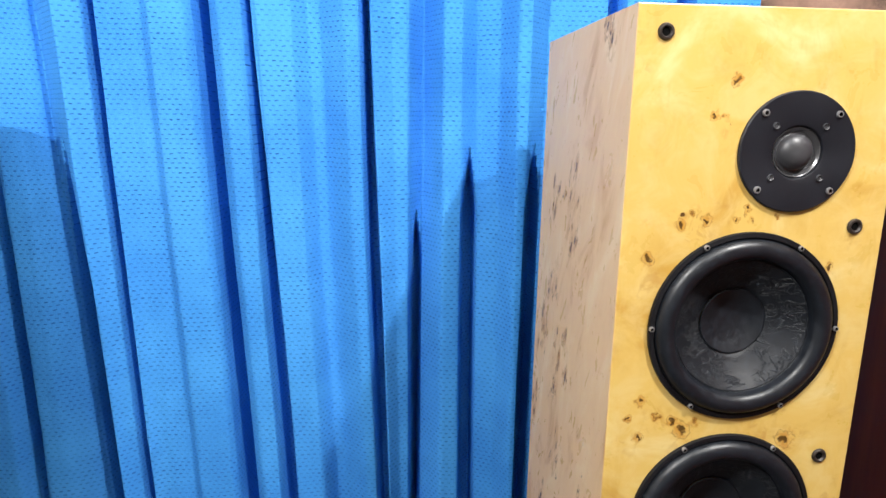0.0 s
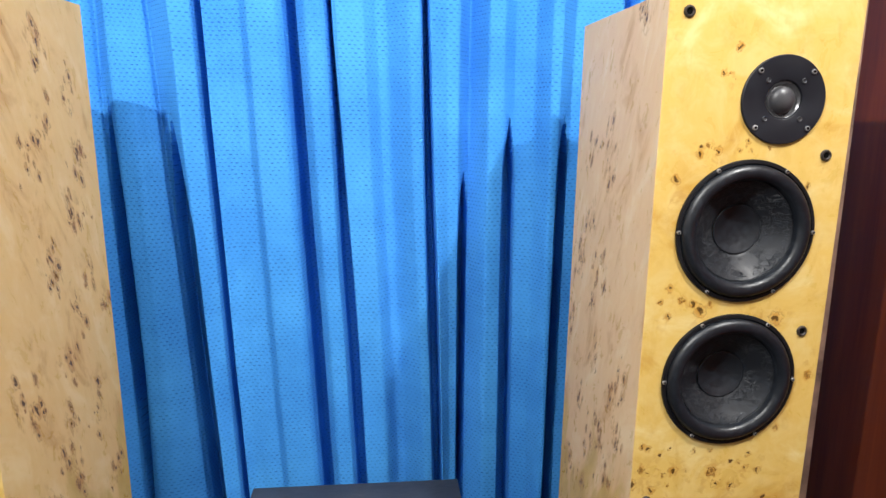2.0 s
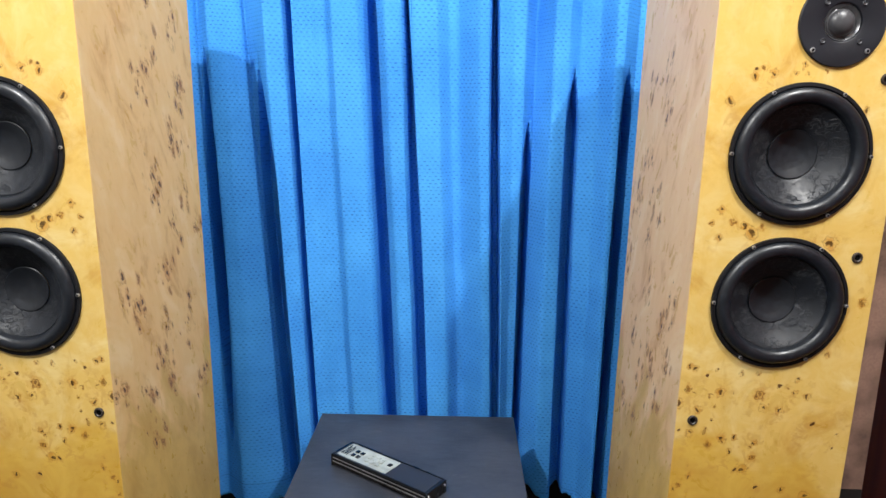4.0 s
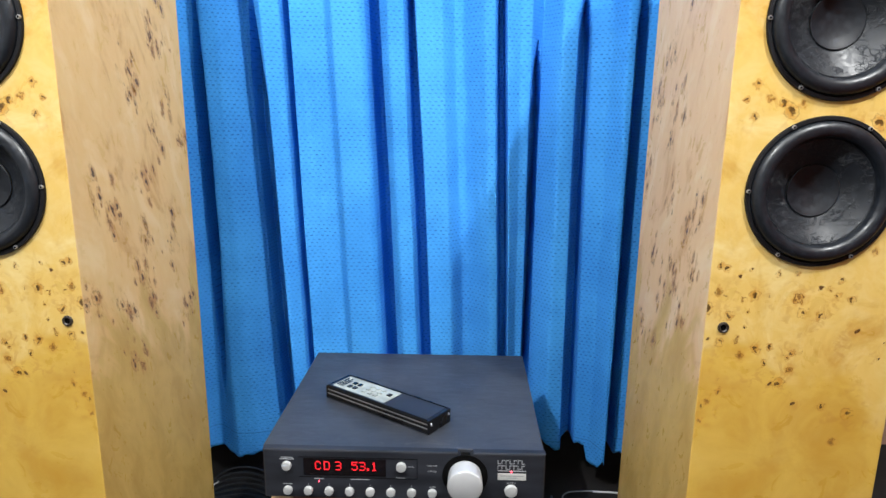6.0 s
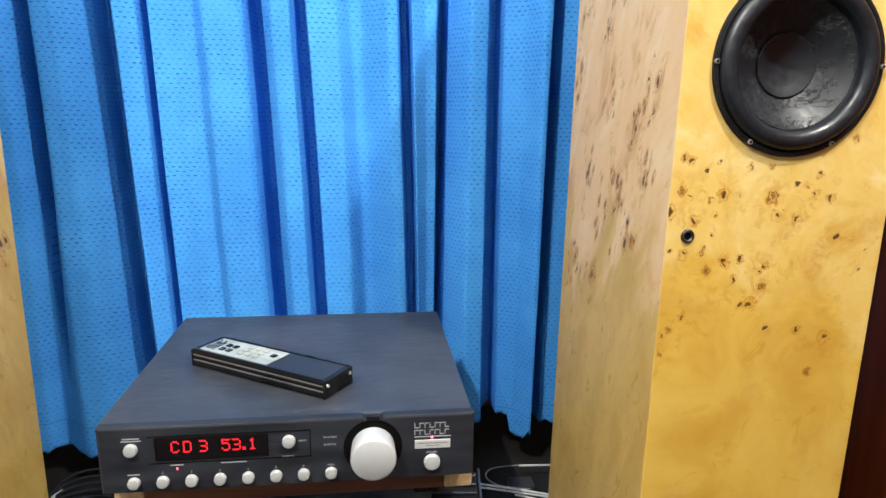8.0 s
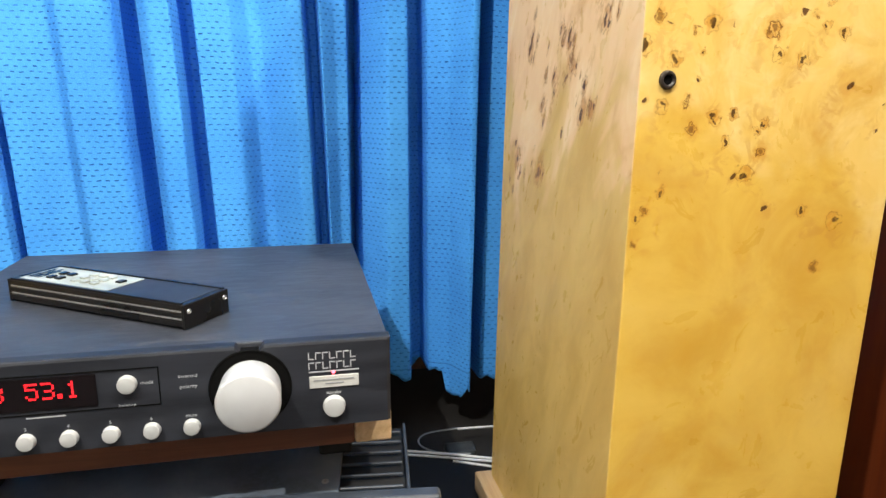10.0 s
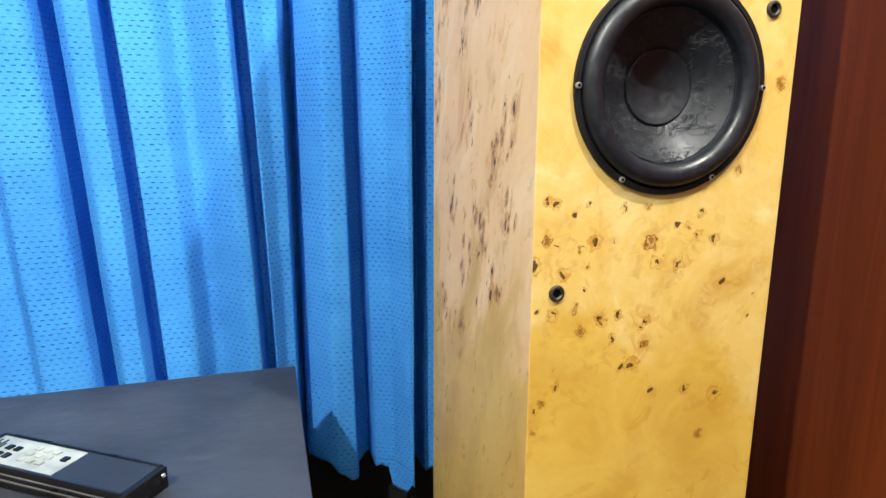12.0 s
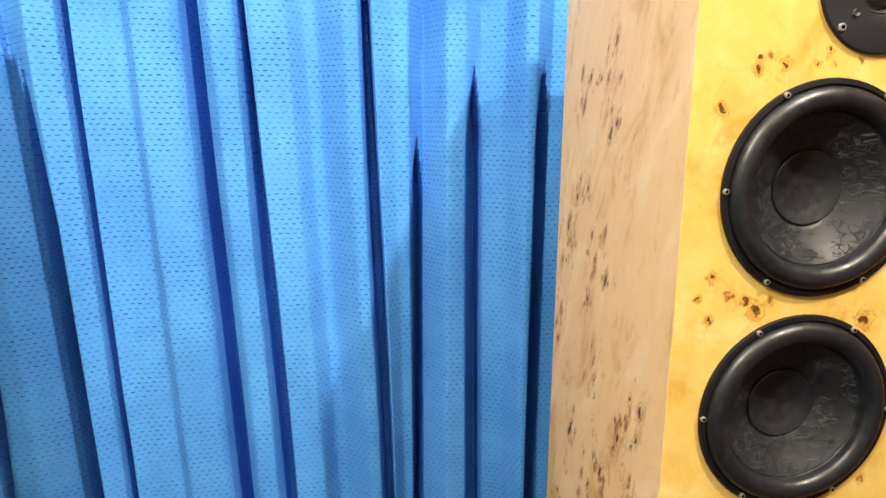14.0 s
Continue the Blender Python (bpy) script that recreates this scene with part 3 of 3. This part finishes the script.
def woofer(cx, cz, parent):
    at = (cx, 0, cz)
    frame_part = part("woofer", lathe([(0.0915, 0.004), (0.0966, 0.001), (0.0970, -0.002), (0.0962, -0.0038), (0.0920, -0.0042), (0.0900, -0.002)], at, 64), RIM, parent,
                      "black woofer with a roll surround", True)
    roll = [(0.0900, -0.002)]
    roll += [(0.0798 + 0.0102 * math.cos(a * math.pi / 12), -0.002 - 0.0095 * math.sin(a * math.pi / 12)) for a in range(1, 12)]
    roll += [(0.0700, -0.001), (0.0688, 0.001)]
    part("surround", lathe(roll, at, 64), SURROUND, frame_part, "black rubber roll surround", True)
    part("cone", lathe([(0.0688, 0.001), (0.0675, 0.0005), (0.066, 0.0015), (0.058, 0.0075), (0.048, 0.0140), (0.040, 0.0185), (0.0345, 0.0212), (0.0335, 0.0225)], at, 64), CONE,
         frame_part, "scuffed black cone", True)
    part("dust_cap", lathe([(0.0345, 0.0200), (0.0335, 0.0190), (0.032, 0.0194), (0.024, 0.0235), (0.014, 0.0262), (0.006, 0.0272), (0, 0.0274)], at, 64), CAP_BLACK,
         frame_part, "black dished dust cap", True)
    for k in range(6):
        a = k * math.pi / 3
        screw((cx + 0.0940 * math.cos(a), -0.0042, cz + 0.0940 * math.sin(a)), frame_part, 0.0027)


def tweeter(cx, cz, parent):
    at = (cx, 0, cz)
    plate = part("tweeter", lathe([(0.0540, 0.002), (0.0568, 0.0), (0.0568, -0.0028), (0.0558, -0.0038), (0.0262, -0.0038), (0.0248, -0.0030), (0.0240, -0.0010), (0.0225, 0.003), (0.0215, 0.0035)], at, 64),
                 FLANGE, parent, "matt black tweeter plate", True)
    part("trim_ring", lathe([(0.0236, -0.0012), (0.0232, -0.0018), (0.0224, -0.0012), (0.0205, 0.0022), (0.0190, 0.0030), (0.0176, 0.0022)], at, 48), TRIM, plate, "satin metal trim ring", True)
    part("dome", lathe([(0.0200, 0.0035)] + [(0.0172 * math.cos(a * math.pi / 20), 0.002 - 0.0112 * math.sin(a * math.pi / 20)) for a in range(10)] + [(0, -0.0092)], at, 48), DOME, plate,
         "shiny black dome", True)
    for sx in (-1, 1):
        for sz in (-1, 1):
            screw((cx + sx * 0.0357, -0.0038, cz + sz * 0.0357), plate, 0.0034)
            part("plug", lathe([(0, -0.0005), (0.0018, -0.0005), (0.0028, -0.0016), (0.0034, 0.0)], (cx + sx * 0.0240, -0.0038, cz + sz * 0.0240), 14), PLUG, plate, smooth=True)


def socket(x, z, parent):
    ring = part("grille_socket", lathe([(0.0040, 0.0), (0.0040, -0.0012), (0.0052, -0.0026), (0.0067, -0.0024), (0.0077, -0.0010), (0.0079, 0.001)], (x, 0, z), 24), SOCKET, parent,
                "dark rubber grille socket", True)
    # flat near-black disc gives the socket its shaded depth
    part("hole_shade", lathe([(0, -0.0004), (0.0042, -0.0004), (0.0042, 0.001)], (x, 0, z), 20), PIT, ring)


def loudspeaker(place, turn, lean, mirror, label):
    s = -1 if mirror else 1
    top = thing("loudspeaker", place, label, "loudspeaker", turn, lean, "pair of loudspeakers")
    drivers = ((-s * 0.0003, 0.9876, 0.0920), (-s * 0.0017, 0.7766, 0.0920), (s * 0.0314, 1.1608, 0.0545))
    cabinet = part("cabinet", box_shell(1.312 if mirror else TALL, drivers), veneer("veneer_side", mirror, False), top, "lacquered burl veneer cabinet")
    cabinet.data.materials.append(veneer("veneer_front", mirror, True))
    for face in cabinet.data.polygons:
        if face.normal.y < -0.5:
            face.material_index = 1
    for face in cabinet.data.polygons:
        face.use_smooth = False
    for x, z, _ in drivers[:2]:
        woofer(x, z, top)
    tweeter(drivers[2][0], drivers[2][1], top)
    for x, z in ((-0.1037, 1.2658), (0.1007, 1.0903), (0.0994, 0.8467), (-0.1058, 0.5922)):
        socket(s * x, z, top)
    part("plinth", block((-WIDE / 2 - 0.022, -0.02, 0.0), (WIDE / 2 + 0.022, DEEP + 0.012, 0.0295), 0.002), PLINTH, top, "pale wooden plinth")
    return top


loudspeaker((0.3088, 0.603, 0.0), 2.6, 0.74, False, "tall burl veneer loudspeaker beside the red-brown panelling")
loudspeaker((-0.7855, 0.552, 0.0), 0.0, 0.0, True, "tall burl veneer loudspeaker in front of the blue curtain")


# ---- power amplifier on the floor ----
amp = thing("power_amplifier", (0.032, 0.630, 0.0), "large dark grey power amplifier standing on the floor", "amplifier", -4.5)
part("front_panel", block((-0.52, 0.0, 0.02), (0.0, 0.018, 0.214), 0.005, 3), AMP, amp, "thick dark front panel")
part("body", block((-0.49, 0.018, 0.02), (-0.028, 0.16, 0.200), 0.002), AMP_DARK, amp)
part("top_plate", block((-0.49, 0.0185, 0.2005), (-0.098, 0.16, 0.206), 0.001), AMP_TOP_LIT, amp, "top plate painted a lit blue-grey")
part("top_edge", block((-0.0315, 0.0185, 0.2005), (-0.028, 0.16, 0.206), 0.001), AMP, amp)
for i in range(6):
    part("vent_slat", block((-0.0975, 0.032 + i * 0.0215, 0.2030), (-0.0345, 0.0352 + i * 0.0215, 0.206), 0.0008, 1), AMP, amp)
part("top_screw", lathe([(0, -0.0006), (0.0016, -0.0006), (0.0022, -0.0016), (0.0036, -0.0010), (0.0038, 0.001)], (0, 0, 0), 14), STEEL, amp, smooth=True).matrix_basis = pose(-0.112, 0.045, 0.206, -90, 0, 0)
for x in (-0.46, -0.06):
    for y in (0.05, 0.13):
        part("foot", block((x - 0.02, y - 0.02, 0.0), (x + 0.02, y + 0.02, 0.0198), 0.004), RUBBER, amp)

# board that carries the preamplifier
PRE = pose(-0.448, 0.619, 0.0, 0, 0, 2.2)
board = tagged(new("wooden_board"), "wooden board under the preamplifier, coloured red-brown as in shade between pale lit ends", "board")
board.matrix_basis = PRE
# plank colour holds the preamplifier's shadow; end blocks hold the lit wood tone
part("plank", block((0.038, 0.040, 0.251), (0.4035, 0.38, 0.2825), 0.0015), BOARD_SHADED, board, "plank in a shaded red-brown tone")
for x in (0.002, 0.4040):
    part("end_block", block((x, 0.039, 0.251), (x + 0.0355, 0.085, 0.2825), 0.002), PLINTH, board, "end piece in the pale lit tone of the board")
for x in (0.03, 0.37):
    for y, low in ((0.10, 0.2062), (0.30, 0.0)):
        part("rubber_block", block((x, y, low), (x + 0.035, y + 0.035, 0.2508), 0.003), RUBBER, board)

# ---- preamplifier ----
pre = tagged(new("preamplifier"), "black hi-fi preamplifier with a large pale volume knob", "preamplifier")
pre.matrix_basis = PRE
W = 0.434
part("case", block((0.0025, 0.012, 0.2930), (W - 0.001, 0.398, 0.3725), 0.0015), LID, pre, "scuffed black steel case")


def faceplate():
    """The thick front with a rounded top edge and a small notch over the knob."""
    prof = ((0.0, 0.293), (0.0, 0.3705), (0.0008, 0.3725), (0.0026, 0.3733), (0.0125, 0.3735), (0.0125, 0.293))
    cuts = (0.0052, 0.0082, 0.302, 0.306, 0.322, 0.326, W - 0.003, W)
    bm, rows = bmesh.new(), []
    for k, x in enumerate(cuts):
        drop = 0.0055 if k in (3, 4) else 0.0
        inset = 0.002 if k in (0, 7) else 0.0
        rows.append([bm.verts.new((x, y + inset * (y == 0.0), min(z, 0.3735 - drop - (0.0 if y > 0.004 else 0.0016)) if drop else z)) for y, z in prof])
    for a, b in zip(rows, rows[1:]):
        for i in range(6):
            bm.faces.new((a[i], a[(i + 1) % 6], b[(i + 1) % 6], b[i]))
    bm.faces.new(rows[0])
    bm.faces.new(rows[-1])
    return bm


face = part("faceplate", faceplate(), FACE, pre, "dark anodised front plate")
KX, KZ = 0.3135, 0.3355
# recess and notch are shallow; their shade is the near-black colour
part("knob_recess", lathe([(0.0345, 0.0), (0.0345, -0.0010), (0.0335, -0.0014), (0.0328, -0.0006), (0, -0.0006)], (KX, 0, KZ), 56), PIT, face, "black round disc with a recess's shade in its colour", True)
part("notch_shade", block((0.3065, -0.0005, 0.3640), (0.3215, 0.010, 0.3690), 0.0006), PIT, face)
part("volume_knob", lathe([(0.0252, -0.0008), (0.0254, -0.004), (0.0262, -0.0295), (0.0256, -0.0313), (0.0238, -0.0325), (0, -0.0328)], (KX, 0, KZ), 64), SILVER, pre,
     "large satin white volume knob", True)


def button(x, z, r=0.0082):
    return part("button", lathe([(r * 1.05, 0.0), (r, -0.0008), (r * 0.99, -0.0042), (r * 0.93, -0.0052), (r * 0.8, -0.0055), (0, -0.0057)], (x, 0, z), 28), CAP, pre, smooth=True)


for k in range(8):
    button(0.0420 + k * 0.0317, 0.3050, 0.0067)
button(0.0416, 0.3462, 0.0072)
button(0.2166, 0.3480, 0.0074)
button(0.3835, 0.3122, 0.0095)

window = part("display", block((0.0675, -0.0010, 0.3315), (0.1932, 0.001, 0.3590)), GLASS_BLACK, pre, "dark display window with red characters")
for lo, hi in (((0.0600, -0.0006, 0.3605), (0.241, 0.0002, 0.3613)), ((0.0600, -0.0006, 0.3275), (0.241, 0.0002, 0.3283)), ((0.2405, -0.0006, 0.3275), (0.2413, 0.0002, 0.3613))):
    part("engraved_line", block(lo, hi), PIT, face)
DOTS = {"C": "01110 10001 10000 10000 10000 10001 01110", "D": "11110 10001 10001 10001 10001 10001 11110", "3": "11110 00001 00001 01110 00001 00001 11110",
        "5": "11111 10000 11110 00001 00001 10001 01110", "1": "00100 01100 00100 00100 00100 00100 01110", ".": "00000 00000 00000 00000 00000 01100 01100"}
for sign, x in (("C", 0.0900), ("D", 0.1035), ("3", 0.1213), ("5", 0.1460), ("3", 0.1580), (".", 0.1672), ("1", 0.1758)):
    bm = bmesh.new()
    for r, line in enumerate(DOTS[sign].split()):
        for c, on in enumerate(line):
            if on == "1":
                cube = bmesh.ops.create_cube(bm, size=1)
                for v in cube["verts"]:
                    v.co = (x - 0.0040 + c * 0.0019 + v.co.x * 0.0014, -0.0013 + v.co.y * 0.0006, 0.3540 - r * 0.0021 + v.co.z * 0.0015)
    part("character", bm, RED, window, "glowing red dot character")
for x, z, r in ((0.0902, 0.3205, 0.0011), (0.3835, 0.3438, 0.0015)):
    part("indicator", lathe([(r, 0.0), (r * 0.8, -0.0012), (0, -0.0016)], (x, 0, z), 12), RED_DIM, pre, "small red indicator lamp")
for text, size, x, z in (("mode", 0.0044, 0.2315, 0.3480), ("balance", 0.0046, 0.2150, 0.3290), ("inverted", 0.0046, 0.2635, 0.3508), ("polarity", 0.0046, 0.2635, 0.3415),
                         ("mute", 0.0044, 0.2639, 0.3152), ("standby", 0.0042, 0.3835, 0.3248), ("1", 0.0042, 0.0737, 0.3152), ("2", 0.0042, 0.1054, 0.3152), ("3", 0.0042, 0.1371, 0.3152), ("4", 0.0042, 0.1688, 0.3152), ("5", 0.0042, 0.2005, 0.3152), ("6", 0.0042, 0.2322, 0.3152)):
    lettering(text, size, (x, -0.0003, z), face)
for x0, x1, z in ((0.033, 0.051, 0.3590), (0.031, 0.053, 0.3562), (0.035, 0.049, 0.3145), (0.0830, 0.0975, 0.3243), (0.139, 0.168, 0.3243)):
    part("printed_bar", block((x0, -0.0004, z), (x1, 0.0004, z + 0.0011)), PRINT, face)
# maker's mark, as plain strokes
for row, z in ((0, 0.3565), (1, 0.3475)):
    for k in range(7):
        x = 0.3625 + k * 0.0060
        part("mark_stroke", block((x, -0.0004, z), (x + 0.0009, 0.0004, z + 0.0065)), PRINT, face)
        part("mark_stroke", block((x + 0.0011, -0.0004, z + (0.0056 if (k + row) % 3 else 0.0)), (x + 0.0050, 0.0004, z + (0.0065 if (k + row) % 3 else 0.0009))), PRINT, face)
part("mark_line", block((0.3625, -0.0004, 0.3445), (0.4060, 0.0004, 0.3456)), PRINT, face)
part("badge", block((0.3628, -0.0010, 0.3300), (0.4055, 0.0005, 0.3410), 0.0003, 1), BADGE, face, "pale blank badge")
for x0, x1, z in ((0.3665, 0.4015, 0.3368), (0.3765, 0.3925, 0.3335)):
    part("printed_bar", block((x0, -0.0014, z), (x1, -0.0008, z + 0.0012)), CABLE_GREY, face)
for x in (0.03, 0.39):
    for y in (0.06, 0.34):
        part("foot", lathe([(0, 0.0), (0.014, 0.0), (0.015, 0.008), (0.014, 0.0103), (0, 0.0103)], (0, 0, 0), 20), RUBBER, pre).matrix_basis = pose(x, y, 0.2827, 90, 0, 0)

# ---- remote control lying on the preamplifier ----
remote = thing("remote_control", (-0.374, 0.828, 0.3729), "black remote control with a pale key panel, lying on the preamplifier", "remote control", -32.2)
H = 0.0235


def remote_shell():
    """An extruded case with two grooves along each flank."""
    prof = ((-0.0265, 0.0), (-0.0295, 0.003), (-0.0295, 0.0075), (-0.0280, 0.0085), (-0.0280, 0.0105), (-0.0295, 0.0115), (-0.0295, 0.0150), (-0.0282, 0.0160), (-0.0282, 0.0175), (-0.0295, 0.0185), (-0.0290, H - 0.001), (-0.0275, H))
    ring = list(prof) + [(-v, z) for v, z in reversed(prof)]
    bm = bmesh.new()
    a, b = [[bm.verts.new((x, v, z)) for v, z in ring] for x in (0.003, 0.2276)]
    for i in range(len(ring)):
        j = (i + 1) % len(ring)
        bm.faces.new((a[i], a[j], b[j], b[i]))
    bm.faces.new(a)
    bm.faces.new(b)
    return bm


shell = part("shell", remote_shell(), REMOTE, remote, "glossy black ribbed case")
part("end_cap", block((0.0, -0.0297, 0.0), (0.0035, 0.0297, H + 0.0003), 0.001), REMOTE, remote)
part("end_cap", block((0.2272, -0.0297, 0.0), (0.2308, 0.0297, H + 0.0003), 0.001), REMOTE, remote)
part("top_inlay", block((0.006, -0.0255, H - 0.001), (0.224, 0.0255, H + 0.0005), 0.0003, 1), REMOTE_TOP, remote)
label_plate = part("key_panel", block((0.010, -0.0232, H), (0.131, 0.0232, H + 0.0010), 0.0003, 1), LABEL, remote, "pale key panel")
for u, v in ((0.040, -0.010), (0.040, 0.004), (0.052, -0.010), (0.052, 0.004), (0.120, 0.004)):
    part("key", block((u - 0.0038, v - 0.0042, H + 0.0005), (u + 0.0038, v + 0.0042, H + 0.0030), 0.0008), REMOTE, label_plate, "small black key")
for i in range(3):
    for j in range(3):
        part("key", block((0.070 + i * 0.013, -0.014 + j * 0.011, H + 0.0005), (0.078 + i * 0.013, -0.007 + j * 0.011, H + 0.0028), 0.0008), LABEL, label_plate)
for k in range(4):
    part("printed_bar", block((0.013 + k * 0.0042, -0.016, H + 0.0005), (0.0155 + k * 0.0042, 0.016 - 0.006 * (k % 2), H + 0.0014)), REMOTE, label_plate)
for z in (0.0095, 0.0168):
    for v in (-0.0286, 0.0286):
        part("trim_line", block((0.004, v - 0.0008, z - 0.0006), (0.227, v + 0.0008, z + 0.0006)), STEEL, remote, "thin bright line along the flank")
for v in (-0.0272, 0.0272):
    part("rim", block((0.004, v - 0.0016, H - 0.001), (0.227, v + 0.0016, H + 0.0016), 0.0005), REMOTE, remote)
for v in (-0.0235, 0.0235):
    part("cap_screw", lathe([(0, -0.0004), (0.0014, -0.0004), (0.0020, -0.0012), (0.0026, 0.0005)], (0, 0, 0), 12), STEEL, remote).matrix_basis = pose(0.2310, v, 0.0165, 0, 0, 90)

# ---- cables and clutter on the floor ----
def cable(points, radius, material, label):
    return tagged(part("cable", sweep(points, radius), material, smooth=True), label, "cable")


cable([(0.044, 1.031, 0.03), (0.107, 1.011, 0.03), (0.173, 0.987, 0.03), (0.223, 0.969, 0.03)], 0.0021, CABLE_WHITE, "thin white cable behind the amplifier")
cable([(0.043, 1.02, 0.03), (0.105, 1.001, 0.03), (0.171, 0.979, 0.03), (0.221, 0.962, 0.03)], 0.0019, CABLE_WHITE, "second white cable lying along the first")
cable([(0.114, 0.989, 0.03), (0.141, 0.977, 0.03), (0.167, 0.965, 0.03), (0.217, 0.942, 0.03)], 0.0019, CABLE_WHITE, "short white cable end on the floor")
cable([(0.141, 1.089, 0.03), (0.09, 1.082, 0.03), (0.071, 1.063, 0.03), (0.074, 1.038, 0.03), (0.099, 1.016, 0.03), (0.146, 1.005, 0.03)], 0.0014, CABLE_GREY, "thin grey looped cable on the floor")
cable([(0.141, 1.087, 0.03), (0.168, 1.087, 0.03), (0.195, 1.086, 0.03), (0.245, 1.084, 0.03)], 0.0021, CABLE_WHITE, "short white cable under the curtain hem")
for k in range(7):
    cable([(-0.76, 0.975 + k * 0.011, 0.004), (-0.70, 1.010 + k * 0.009, 0.008 + 0.008 * k), (-0.62, 1.020 + k * 0.008, 0.010 + 0.008 * k), (-0.52, 0.985 + k * 0.01, 0.004)], 0.0024, CABLE_BLACK,
          "thin black cable coiled on the floor by the loudspeaker")
cable([(-0.725, 1.033, 0.03), (-0.72, 1.057, 0.03)], 0.0032, CABLE_WHITE, "short white plug end among black cables")
tagged(part("plastic_box", block((0.115, 1.04, 0.0), (0.165, 1.075, 0.014), 0.004), GREY), "small dark grey plastic box on the floor", "box")
